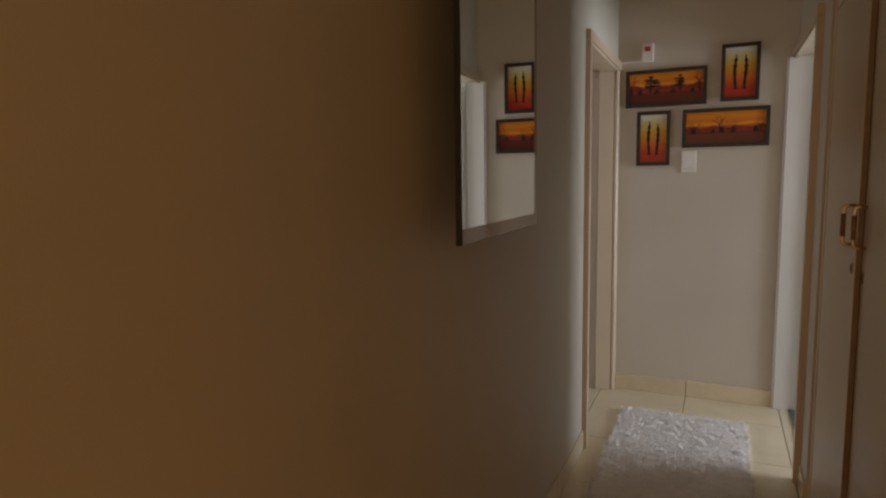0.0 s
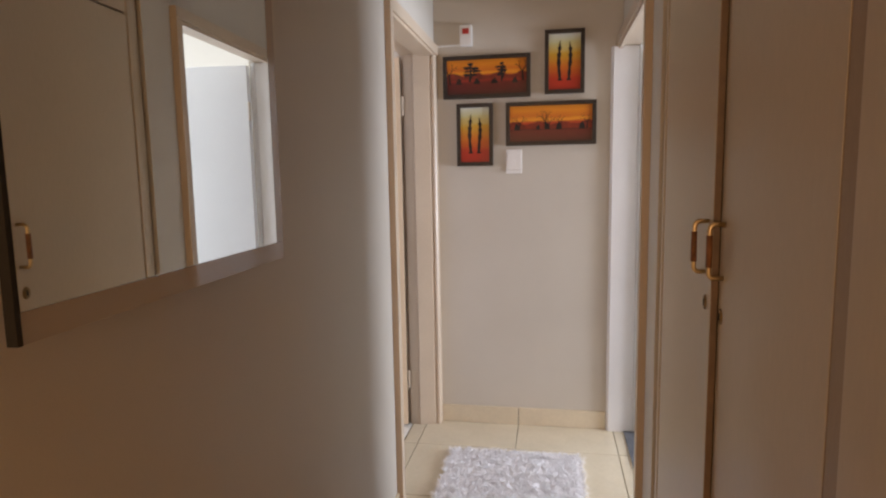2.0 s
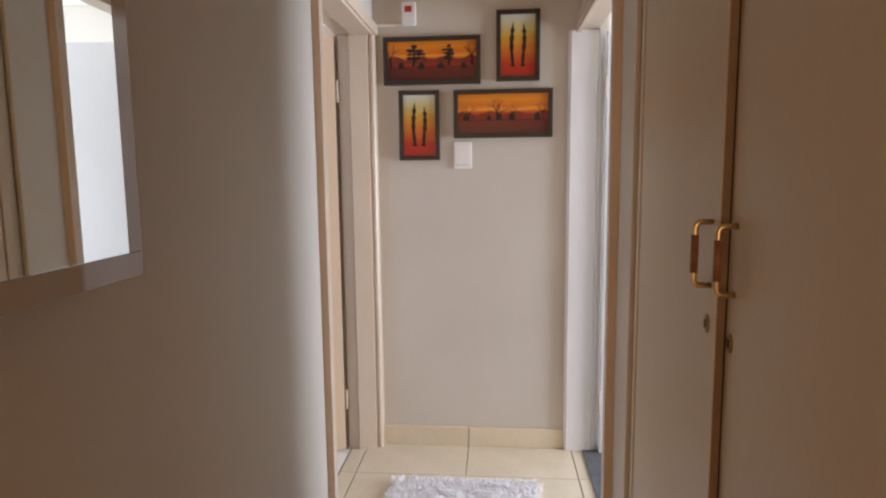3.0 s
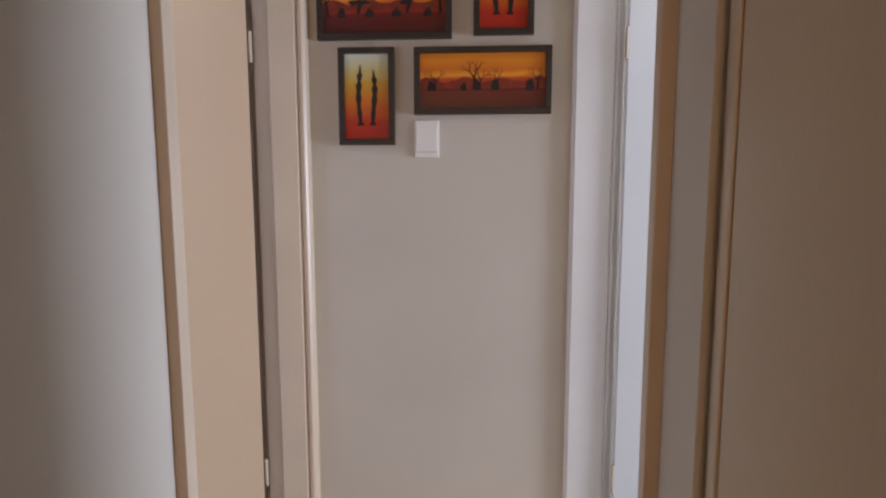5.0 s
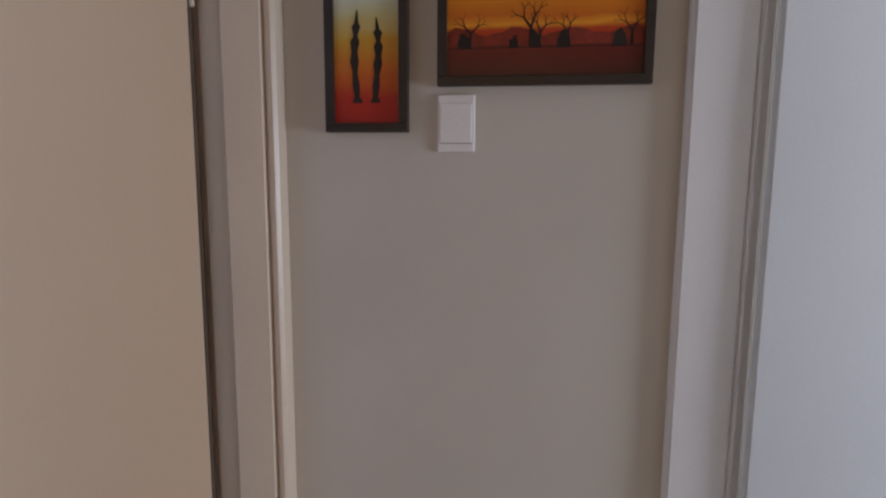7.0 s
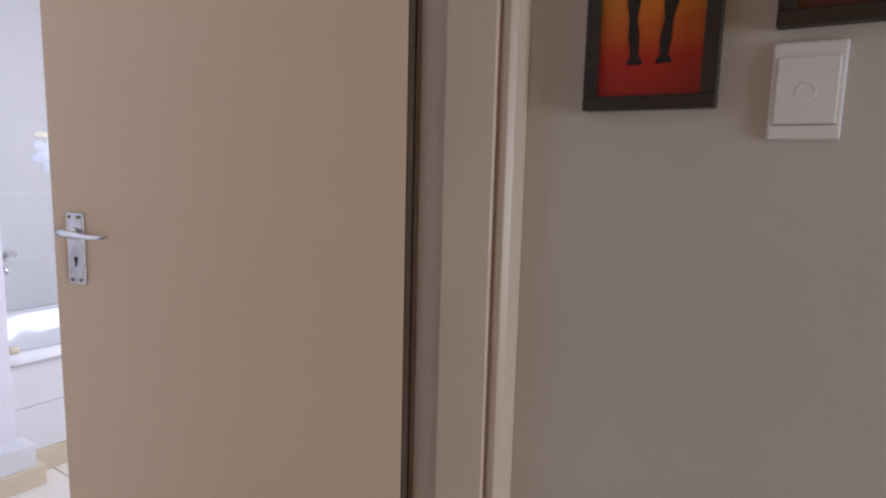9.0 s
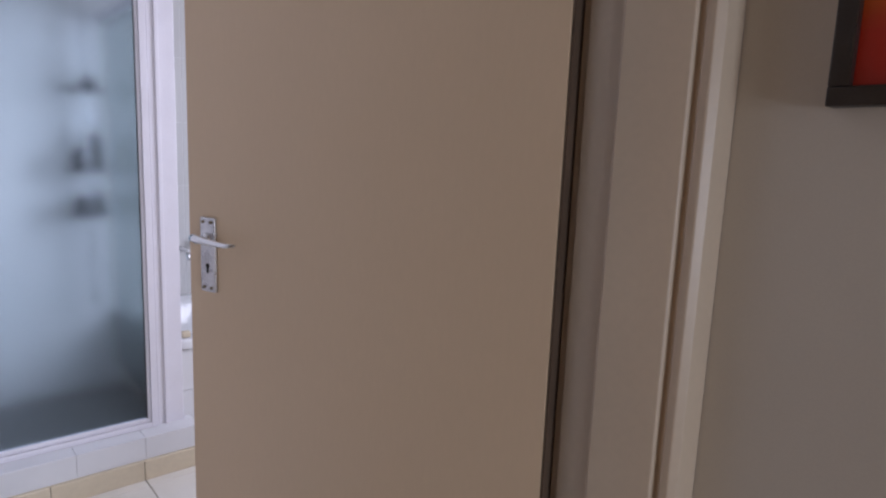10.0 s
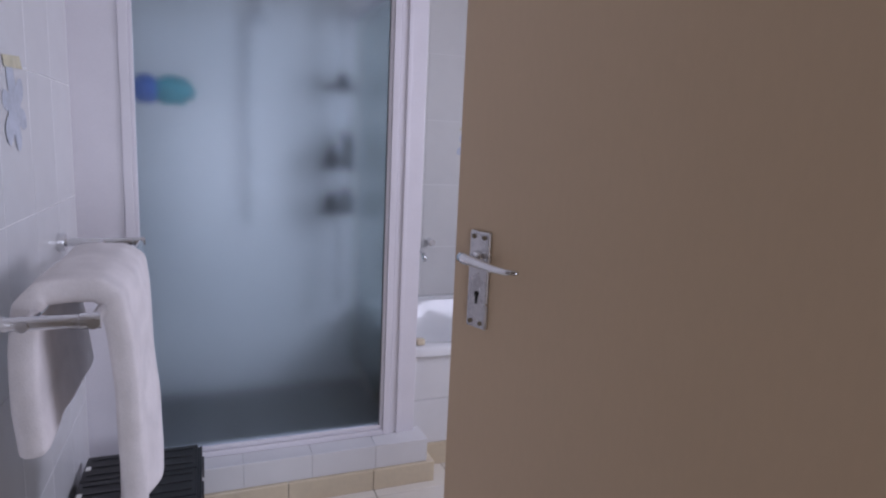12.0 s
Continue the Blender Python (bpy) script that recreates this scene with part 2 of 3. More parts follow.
# bedroom beyond the right doorway
structure("wall_bedroom", boxes((0.60, 3.7, 1.3, 1.4, 0, CEILZ), (1.22, 3.7, -2.6, -2.5, 0, CEILZ), (3.6, 3.7, -2.5, -1.45, 0, CEILZ), (3.6, 3.7, 0.35, 1.3, 0, CEILZ), (3.6, 3.7, -1.45, 0.35, 0, 0.35), (3.6, 3.7, -1.45, 0.35, 1.75, CEILZ), (0.50, 0.60, 0.12, 1.3, 0, CEILZ)), WALL, "plain painted bedroom walls with a window opening", "wall")
structure("carpet", boxes((0.568, 3.6, -2.5, 1.3, -0.005, 0.006)), CARPET, "dark grey bedroom carpet", "carpet")
structure("cornice", boxes((0.60, 3.6, 1.24, 1.3, CEILZ - 0.06, CEILZ), (3.54, 3.6, -2.5, 1.24, CEILZ - 0.06, CEILZ), (1.22, 3.54, -2.5, -2.44, CEILZ - 0.06, CEILZ), (0.621, 0.68, -1.1, 1.24, CEILZ - 0.06, CEILZ), w=0.012), CEIL, "white plaster cornice round the bedroom ceiling", "cornice")
# bathroom beyond the left doorway
structure("wall_bathroom", boxes((-4.0, -0.59, -1.24, -1.1175, 0, CEILZ), (-4.0, -3.6105, -1.1175, 1.6, 0, CEILZ), (-3.62, -2.25, 1.6, 1.7, 0, CEILZ), (-1.15, -0.59, 1.6, 1.7, 0, CEILZ), (-2.25, -1.15, 1.6, 1.7, 0, 1.2), (-2.25, -1.15, 1.6, 1.7, 2.1, CEILZ), (-0.69, -0.59, 0.12, 1.6, 0, CEILZ)), WGROUT, "bathroom walls with pale grout joints", "wall")


def door_frame(name, sx, near, far, nface, outline, label):
    """Pressed-steel frame with its flange in the passage; sx: -1 for the left wall, 1 for the right."""
    f = thing(name, (sx * 0.53, far, 0), label, "door frame", kind="structure")

    def bx(xa, xb, *r):
        return (*sorted((sx * xa, sx * xb)), *r)

    part("jamb", boxes(bx(nface, 0.615, near - 0.042, near, 0, 2.035), bx(nface + 0.01, 0.53, near, near + 0.012, 0, 2.022), w=0.003), FRAME, f)
    bm = bmesh.new()
    ring_a = [bm.verts.new((sx * x, y, 0)) for x, y in outline]
    ring_b = [bm.verts.new((sx * x, y, 2.035)) for x, y in outline]
    bm.faces.new(ring_a)
    bm.faces.new(ring_b)
    for k in range(len(outline)):
        q = (k + 1) % len(outline)
        bm.faces.new((ring_a[k], ring_a[q], ring_b[q], ring_b[k]))
    part("jamb", bevel(bm, 0.002), FRAME if sx < 0 else WHITEDOOR, f)
    part("head", boxes(bx(nface, 0.615, near - 0.042, -0.002, 2.036, 2.085), bx(nface + 0.01, 0.53, near, far, 2.023, 2.036), w=0.003), FRAME, f)
    return f


door_frame("door_frame_1", -1, -0.961, -0.10, 0.421, [(0.602, -0.079), (0.549, -0.079), (0.546, -0.084), (0.463, -0.062), (0.460, -0.052), (0.455, -0.052), (0.452, -0.058), (0.440, -0.058), (0.431, -0.048), (0.431, -0.001), (0.64, -0.001), (0.64, -0.060), (0.602, -0.060)], "cream gloss-painted steel door frame of the bathroom")
door_frame("door_frame_2", 1, -0.958, -0.03, 0.500, [(0.476, -0.001), (0.476, -0.014), (0.484, -0.020), (0.486, -0.032), (0.608, -0.032), (0.610, -0.026), (0.614, -0.026), (0.616, -0.034), (0.621, -0.034), (0.623, -0.022), (0.643, -0.022), (0.643, -0.001)], "cream gloss-painted steel door frame of the bedroom")

# ---- passage things ----
def skirting(x0, x1, y0, y1, h=0.1):
    return boxes((x0, x1, y0, y1, 0.0, h), w=0.003)


sk = thing("baseboard", (0, -0.01, 0), "cream ceramic tile skirting along the passage walls", "skirting", kind="structure")
for x0, x1 in ((-0.430, -0.002), (0.002, 0.475)):
    part("tile", skirting(x0, x1, -0.012, -0.001), SKIRT, sk)
y = -1.004
while y > -5.9:
    part("tile", skirting(-0.4455, -0.436, y - 0.507, y), SKIRT, sk)
    y -= 0.511
part("tile", skirting(0.517, 0.5275, -1.19, -1.001), SKIRT, sk)


def picture(name, x0, x1, z0, z1, art, label, shapes):
    p = thing(name, ((x0 + x1) / 2, -0.001, z0), label, "picture", "framed African sunset pictures")
    w, d = 0.021, 0.026
    part("frame", boxes((x0, x1, -d, -0.001, z0, z0 + w), (x0, x1, -d, -0.001, z1 - w, z1), (x0, x0 + w, -d, -0.001, z0 + w, z1 - w), (x1 - w, x1, -d, -0.001, z0 + w, z1 - w), w=0.002), BLACKFRAME, p)
    c = part("canvas", boxes((x0 + w, x1 - w, -0.014, -0.002, z0 + w, z1 - w)), art, p)
    for nm, bm in shapes(x0 + w, z0 + w, x1 - x0 - 2 * w, z1 - z0 - 2 * w):
        part(nm, bm, HILL if nm == "painted_hill" else INK, c)
    return p


def flat(bm, pts, y=-0.0152):
    bm.faces.new([bm.verts.new((x, y, z)) for x, z in pts])


def stroke(bm, a, b, wa, wb, y=-0.0152):
    a, b = Vector(a), Vector(b)
    n = Vector((-(b - a).y, (b - a).x)).normalized()
    flat(bm, [a + n * wa, b + n * wb, b - n * wb, a - n * wa], y)


def painted_tree(bm, x, z, h, rnd, lean=0.0, depth=4):
    def grow(p, ang, length, w, n):
        q = p + Vector((math.sin(ang), math.cos(ang))) * length
        stroke(bm, p, q, w, w * 0.6)
        if n:
            for s in (-1, 1):
                grow(q, ang + s * rnd.uniform(0.3, 0.75), length * rnd.uniform(0.55, 0.75), w * 0.55, n - 1)
    grow(Vector((x, z)), lean, h * 0.42, h * 0.05, depth)


def bush(bm, x, z, w, h, rnd):
    pts = []
    for k in range(14):
        a = math.pi * k / 13
        r = rnd.uniform(0.75, 1.1)
        pts.append((x + math.cos(a) * w * r, z + abs(math.sin(a)) * h * r))
    flat(bm, pts, -0.0149)


def fresh(out, name):
    bm = bmesh.new()
    out.append((name, bm))
    return bm


def hills(bh, x, z, w, h, rnd, base=0.38):
    top = [(x + w * k / 24, z + h * (base + 0.16 + 0.05 * math.sin(k * 0.9) + rnd.uniform(-0.02, 0.02))) for k in range(25)]
    flat(bh, [(x + w, z + h * base), *[p for p in reversed(top)], (x, z + h * base)][::-1], -0.0145)


def acacias(x, z, w, h):
    rnd, out = random.Random(3), []
    hills(fresh(out, "painted_hill"), x, z, w, h, rnd, 0.42)
    for cx, s in ((0.30, 1.0), (0.70, 0.8)):
        bm = fresh(out, "painted_tree")
        px = x + w * cx
        stroke(bm, (px - 0.004, z + h * 0.36), (px + 0.004, z + h * 0.88), 0.006 * s, 0.003 * s)
        stroke(bm, (px, z + h * 0.45), (px + 0.022 * s, z + h * 0.66), 0.004, 0.002)
        for dz, ww in ((0.55, 0.042), (0.65, 0.058), (0.75, 0.046), (0.85, 0.024)):
            for k in range(5):
                bx, bz = px + rnd.uniform(-0.6, 0.6) * ww * s, z + h * (dz + rnd.uniform(-0.02, 0.03))
                bw = ww * s * rnd.uniform(0.3, 0.55)
                flat(bm, [(bx - bw, bz), (bx - bw * 0.4, bz - h * 0.025), (bx + bw, bz + h * 0.004), (bx + bw * 0.5, bz + h * 0.035), (bx - bw * 0.5, bz + h * 0.03)], -0.0152 - 0.00003 * k)
    painted_tree(fresh(out, "painted_tree"), x + w * 0.04, z + h * 0.30, h * 0.62, rnd, -0.1, 3)
    painted_tree(fresh(out, "painted_tree"), x + w * 0.96, z + h * 0.36, h * 0.62, rnd, -0.1, 3)
    for cx in (0.15, 0.38, 0.60, 0.86):
        bush(fresh(out, "painted_bush"), x + w * cx, z + h * 0.30, w * 0.04, h * 0.17, rnd)
    return out


def baobabs(x, z, w, h):
    rnd, out = random.Random(8), []
    hills(fresh(out, "painted_hill"), x, z, w, h, rnd, 0.36)
    for cx, hh, ln in ((0.44, 0.82, -0.05), (0.475, 0.62, 0.12), (0.12, 0.6, 0.05), (0.63, 0.55, -0.1), (0.94, 0.6, 0.0)):
        painted_tree(fresh(out, "painted_tree"), x + w * cx, z + h * 0.33, h * hh * 0.66, rnd, ln, 4)
    flat(fresh(out, "painted_trunk"), [(x + w * 0.425, z + h * 0.34), (x + w * 0.495, z + h * 0.34), (x + w * 0.472, z + h * 0.48), (x + w * 0.445, z + h * 0.55)], -0.0156)
    for cx, s in ((0.09, 1), (0.35, 0.8), (0.60, 1), (0.88, 1.1)):
        bush(fresh(out, "painted_bush"), x + w * cx, z + h * 0.32, w * 0.035 * s, h * 0.2 * s, rnd)
    flat(fresh(out, "painted_line"), [(x, z + h * 0.325), (x + w, z + h * 0.33), (x + w, z + h * 0.338), (x, z + h * 0.335)])
    return out


def slim_shapes(x, z, w, h, drop=0.0):
    """Two slim plain shapes in place of painted figures, with a load on top."""
    out = []
    for cx, top in ((0.34, 0.88), (0.66, 0.86 - drop)):
        bm = fresh(out, "painted_post")
        px = x + w * cx
        prof = [(0.00, 0.012), (0.03, 0.011), (0.06, 0.006), (0.2, 0.0085), (0.33, 0.006), (0.45, 0.0105), (0.55, 0.007), (0.66, 0.011), (0.72, 0.005), (0.77, 0.0075), (0.82, 0.0105), (0.86, 0.005), (1.0, 0.0008)]
        b0 = z + h * 0.16
        span = h * (top - 0.16)
        lft, rgt = [], []
        for q, r in prof:
            o = px + 0.004 * math.sin(q * 5 + cx * 7)
            lft.append(bm.verts.new((o - r, -0.0152, b0 + span * q)))
            rgt.append(bm.verts.new((o + r, -0.0152, b0 + span * q)))
        for i in range(len(prof) - 1):
            bm.faces.new((lft[i], rgt[i], rgt[i + 1], lft[i + 1]))
    return out


picture("framed_picture", -0.395, 0.068, 1.804, 2.026, WIDE_ART, "wide dark-framed orange sunset painting with acacia trees", acacias)
picture("framed_picture", 0.141, 0.344, 1.812, 2.135, TALL_ART, "tall dark-framed painting of two slim dark shapes", slim_shapes)
picture("framed_picture", -0.325, -0.130, 1.448, 1.778, TALL_ART, "tall dark-framed painting hung lower, two slim dark shapes", lambda *r: slim_shapes(*r, 0.04))
picture("framed_picture", -0.062, 0.406, 1.550, 1.776, WIDE_ART, "wide dark-framed red and orange painting of bare trees", baobabs)

sw = thing("light_switch", (-0.02, 0, 1.4), "white plastic light switch on the end wall", "light switch")
part("cover_plate", boxes((-0.063, 0.023, -0.009, -0.001, 1.404, 1.532), w=0.003), WHITEPLASTIC, sw)
rock = part("rocker", boxes((-0.056, 0.016, -0.0125, -0.0085, 1.425, 1.512), w=0.0012), WHITEPLASTIC, sw)
bm = bmesh.new()
tube(bm, [(-0.02 + 0.011 * math.cos(a * math.pi / 8), -0.0127, 1.466 + 0.011 * math.sin(a * math.pi / 8)) for a in range(17)], 0.0007, 6)
part("ring_mark", bm, WGROUT, rock)
# dark strip painted as the shadow line under the rocker
part("groove", boxes((-0.058, 0.018, -0.0095, -0.0088, 1.4225, 1.4238)), GROUT, sw)

det = thing("alarm_sensor", (-0.26, 0, 2.08), "white wall-mounted alarm sensor with a red light", "alarm sensor")
part("housing", boxes((-0.302, -0.236, -0.035, -0.001, 2.075, 2.183), w=0.006), WHITEPLASTIC, det)
part("indicator", boxes((-0.286, -0.252, -0.0385, -0.034, 2.135, 2.163), w=0.003), REDPLASTIC, det, "small red indicator window")
part("cable_cover", boxes((-0.44, -0.303, -0.010, -0.001, 2.079, 2.089), w=0.002), WHITEPLASTIC, det)

# mirror: a thick panel hung a little off the wall and not quite parallel to it, built flat and then turned
mir = thing("wall_mirror", (0, 0, 0), "large wall mirror with a narrow clear-glass border", "mirror")
my0, my1, mz0, mz1 = -0.408, 0.205, 1.279, 2.16
bw, bn = 0.034, 0.008
# panel coloured near-black so the passage lamp does not brighten its side
part("panel", boxes((-0.012, -0.0045, my0 - 0.0004, my1 + bw, mz0 - bw, mz1 + bw), w=0.001), HOLE, mir, "dark edge of the mirror's backing panel")
for hy in (my0 + 0.1, my1 - 0.14):
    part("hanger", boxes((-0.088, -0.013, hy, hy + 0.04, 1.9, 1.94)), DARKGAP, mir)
part("glass", boxes((-0.004, 0.0, my0, my1, mz0, mz1), w=0.0006), MIRROR, mir)
for dims in ((my0, my1 + bw, mz0 - bw, mz0 - 0.0006), (my0, my1 + bw, mz1 + 0.0006, mz1 + bw), (my1 + 0.0006, my1 + bw, mz0, mz1)):
    part("border", boxes((-0.004, -0.0012, *dims), w=0.0004), MIRRORTRIM, mir, "clear glass border strip over the wall colour")
# strip added over the glass end, which would mirror the passage lamp
part("end_strip", boxes((-0.012, 0.001, my0 - bn, my0 - 0.0008, mz0 - bw, mz1 + bw), w=0.001), HOLE, mir, "dark strip added to hide the glass end's lamp reflection")
mir.matrix_world = Matrix.Translation((-0.352, -2.40, 0)) @ Matrix.Rotation(radians(1.5), 4, "Z")


def door_leaf(name, width, material, label):
    """Leaf 40 mm thick with its lever handle, lying along x from the hinge."""
    d = thing(name, (0, 0, 0), label, "door")
    part("leaf", boxes((0.0005, width, 0.0, 0.04, 0.008, 2.018), w=0.002), material, d)
    # dark strip painted as the shade of the gap beside the hinge
    part("edge", boxes((-0.004, 0.0, 0.001, 0.039, 0.008, 2.018)), DARKGAP, d, "hinge edge coloured dark as the hinge gap's shade")
    for z in (0.22, 1.72):
        bm = bmesh.new()
        rod(bm, (-0.009, 0.004, z), (-0.009, 0.004, z + 0.1), 0.006)
        part("hinge", bm, FRAME, d)
    hx = width - 0.0615
    pl = part("handle_plate", boxes((hx - 0.0205, hx + 0.0205, -0.0075, -0.0005, 1.099, 1.248), w=0.003), DULLCHROME, d, "worn chrome handle plate")
    for z in (1.108, 1.239):
        for o in (-0.011, 0.011):
            bm = bmesh.new()
            rod(bm, (hx + o, -0.0098, z), (hx + o, -0.007, z), 0.0034)
            part("screw", bm, GROUT, pl)
    bm = bmesh.new()
    rod(bm, (hx, -0.0085, 1.152), (hx, -0.007, 1.152), 0.0045)
    box(bm, hx - 0.0022, hx + 0.0022, -0.0085, -0.007, 1.137, 1.152)
    part("keyhole", bm, HOLE, pl)
    bm = bmesh.new()
    rod(bm, (hx, -0.007, 1.205), (hx, -0.016, 1.205), 0.014, 0.011)
    tube(bm, [(hx + 0.004, -0.012, 1.205), (hx + 0.004, -0.022, 1.205), (hx + 0.006, -0.028, 1.2055), (hx + 0.012, -0.031, 1.206)], [0.0085, 0.0085, 0.009, 0.006])
    tube(bm, [(hx + 0.016, -0.029, 1.208), (hx + 0.003, -0.033, 1.208), (hx - 0.02, -0.033, 1.206), (hx - 0.05, -0.031, 1.203), (hx - 0.078, -0.029, 1.202), (hx - 0.098, -0.027, 1.204)], [0.0075, 0.0085, 0.0075, 0.006, 0.005, 0.003])
    part("lever", bm, CHROME, d, "curved chrome lever handle", True)
    return d


def plain_leaf(name, hinge, deg, width, material, label):
    d = thing(name, (0, 0, 0), label, "door")
    part("leaf", boxes((0, width, 0.0, 0.04, 0.008, 2.018), w=0.002), material, d)
    for z in (0.22, 1.72):
        bm = bmesh.new()
        rod(bm, (-0.004, 0.004, z), (-0.004, 0.004, z + 0.1), 0.006)
        part("hinge", bm, FRAME, d)
    d.matrix_world = Matrix.Translation(hinge) @ Matrix.Rotation(radians(deg), 4, "Z")
    return d


DOORW, DOORA = 0.772, radians(19.0)


# built in the leaf's own frame, x from the hinge to the free edge, y negative towards the viewer
bath_door = door_leaf("door_1", DOORW, DOOR, "cream-painted flush bathroom door standing open")
# the leaf runs towards -x, so its own x axis is turned over and its visible face looks to -y
flip = Matrix(((-1, 0, 0, 0), (0, 1, 0, 0), (0, 0, 1, 0), (0, 0, 0, 1)))
for o in bath_door.children_recursive:
    o.data.transform(flip)
    o.data.flip_normals()
    if o.parent != bath_door or o.name.startswith(("handle_plate", "lever")):
        o.data.transform(Matrix.Translation((0, 0, -0.007)))
bath_door.matrix_world = Matrix.Translation((-0.611, -0.104, 0)) @ Matrix.Rotation(DOORA, 4, "Z")
plain_leaf("door_2", (0.646, -0.064, 0), -2, 0.78, WHITEDOOR, "white-painted flush bedroom door standing wide open")


# cupboards
def cupboard_handle(parent, y, z0, z1, x):
    bm = bmesh.new()
    pts = [(x, y, z1)]
    for a in range(7):
        t = a * math.pi / 12
        pts.append((x - 0.019 - 0.012 * math.sin(t), y, z1 - 0.012 + 0.012 * math.cos(t)))
    pts += [(x - 0.031, y, z1 - 0.03)]
    tube(bm, pts + [(p[0], p[1], z0 + z1 - p[2]) for p in reversed(pts)], 0.0055)
    hp = part("handle", bm, BRASS, parent, "brass bow handle with a brown grip", True)
    bm = bmesh.new()
    rod(bm, (x - 0.031, y, z0 + 0.024), (x - 0.031, y, z1 - 0.024), 0.0068)
    part("grip", bm, GRIP, hp, "brown wooden grip", True)


def key_lock(parent, y, z, x):
    bm = bmesh.new()
    rod(bm, (x + 0.001, y, z), (x - 0.003, y, z), 0.019, 0.016, 20)
    for v in bm.verts:
        v.co.y = y + (v.co.y - y) * 0.75
    k = part("keyhole_plate", bm, OLDBRASS, parent, "oval keyhole plate", True)
    part("slot", boxes((x - 0.0045, x - 0.002, y - 0.0025, y + 0.0025, z - 0.008, z + 0.008)), HOLE, k)


cup = thing("built_in_cupboard", (0.6, -3.5, 0), "tall cream-painted built-in cupboard with flush doors", "cupboard")
# carcass coloured dark so the slits between doors look shaded
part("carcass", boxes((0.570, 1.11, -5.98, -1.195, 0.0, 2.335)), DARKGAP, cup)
part("stile", boxes((0.545, 0.569, -1.236, -1.192, 0.0, 2.33), w=0.002), CUPB, cup)
part("stile", boxes((0.532, 0.569, -1.266, -1.238, 0.0, 2.33), w=0.003), CUPB, cup)
part("stile", boxes((0.5525, 0.569, -2.4735, -2.4325, 0.07, 2.33)), STILE, cup)
part("plinth", boxes((0.550, 0.569, -5.98, -1.27, 0.0, 0.07)), CUPB, cup)
edges = [(-1.272, -1.866), (-1.872, -2.432), (-2.474, -3.07), (-3.076, -3.67), (-3.676, -4.27), (-4.276, -4.87), (-4.876, -5.9)]
for i, (a, b) in enumerate(edges):
    lap = i in (0, 4)
    fx = 0.535 if lap else 0.551
    part("upper_door", boxes((fx, fx + 0.016, b, a, 1.990, 2.325), w=0.0015), CUPB, cup)
    dr = part("door", boxes((fx, fx + 0.016, b, a, 0.08, 1.982), w=0.0015), CUPB, cup)
    # end strip coloured for the shade that the passage lamp washes out
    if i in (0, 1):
        part("edge", boxes((fx + 0.001, fx + 0.0155, b - 0.0016, b - 0.0001, 0.081, 1.981)), EDGE, dr, "brown door edge, darkened to hold back lamp light")
    if i in (0, 2, 4):
        cupboard_handle(dr, b + 0.036, 1.172, 1.290, fx)
        key_lock(dr, b + 0.045, 1.098, fx)
    else:
        cupboard_handle(dr, a - 0.030, 1.168, 1.288, fx)
        key_lock(dr, a - 0.022, 1.080, fx)

# rug
rug = thing("shag_rug", (0, -0.95, 0.001), "fluffy white shag rug on the cream tiles", "rug")
rx0, rx1, ry0, ry1 = -0.325, 0.335, -1.62, -0.385
part("backing", boxes((rx0 + 0.02, rx1 - 0.02, ry0 + 0.02, ry1 - 0.02, 0.001, 0.019)), RUG, rug)
rnd = random.Random(5)
verts, faces = [], []
for k in range(42000):
    x, y = rnd.uniform(rx0 + 0.01, rx1 - 0.01), rnd.uniform(ry0 + 0.01, ry1 - 0.01)
    a, ln = rnd.uniform(0, math.tau), rnd.uniform(0.018, 0.04)
    clump = noise.noise(Vector((x * 22, y * 22, 0)))
    a = a * 0.55 + clump * 4.5
    dx, dy = math.cos(a), math.sin(a)
    w = rnd.uniform(0.0008, 0.0019)
    z1 = 0.02 + rnd.uniform(0.001, 0.009) + 0.0035 * clump
    i = len(verts)
    verts += [(x - dy * w, y + dx * w, 0.008), (x + dy * w, y - dx * w, 0.008), (x + dx * ln * 0.6 + dy * w, y + dy * ln * 0.6 - dx * w, z1), (x + dx * ln * 0.6 - dy * w, y + dy * ln * 0.6 + dx * w, z1), (x + dx * ln, y + dy * ln, z1 - rnd.uniform(0, 0.012))]
    faces += [(i, i + 1, i + 2, i + 3), (i + 3, i + 2, i + 4)]
me = bpy.data.meshes.new("pile")
me.from_pydata(verts, [], faces)
me.materials.append(RUG)
pile = new("pile", me)
pile.parent = rug
pile.matrix_parent_inverse = rug.matrix_world.inverted()
tagged(pile, kind="stuff")

# ---- bathroom things ----
SX = -2.743  # shower screen plane
SY0, SY1 = -0.945, 0.035
PZ = 0.182
pl = thing("shower_kerb", (-2.7, -0.5, 0), "white-tiled raised shower kerb with cream skirting", "shower kerb", kind="structure")
part("core", boxes((-2.845, -2.644, -1.11, 0.095, 0.0, PZ - 0.004)), WGROUT, pl)
y = -1.112
while y < 0.09:
    e = min(y + 0.25, 0.105)
    part("tile", boxes((-2.85, -2.640, y + 0.0006, e - 0.0006, 0.086, PZ), w=0.002), WTILE, pl)
    y = e
y = -1.112
while y < 0.11:
    e = min(y + 0.33, 0.135)
    part("skirting_tile", boxes((-2.85, -2.628, y + 0.001, e - 0.001, 0.0, 0.085), w=0.003), SKIRT, pl)
    y = e
part("shower_tray", boxes((-3.61, -2.86, -1.11, 0.06, 0.0, 0.08)), SHOWERFLOOR, pl)

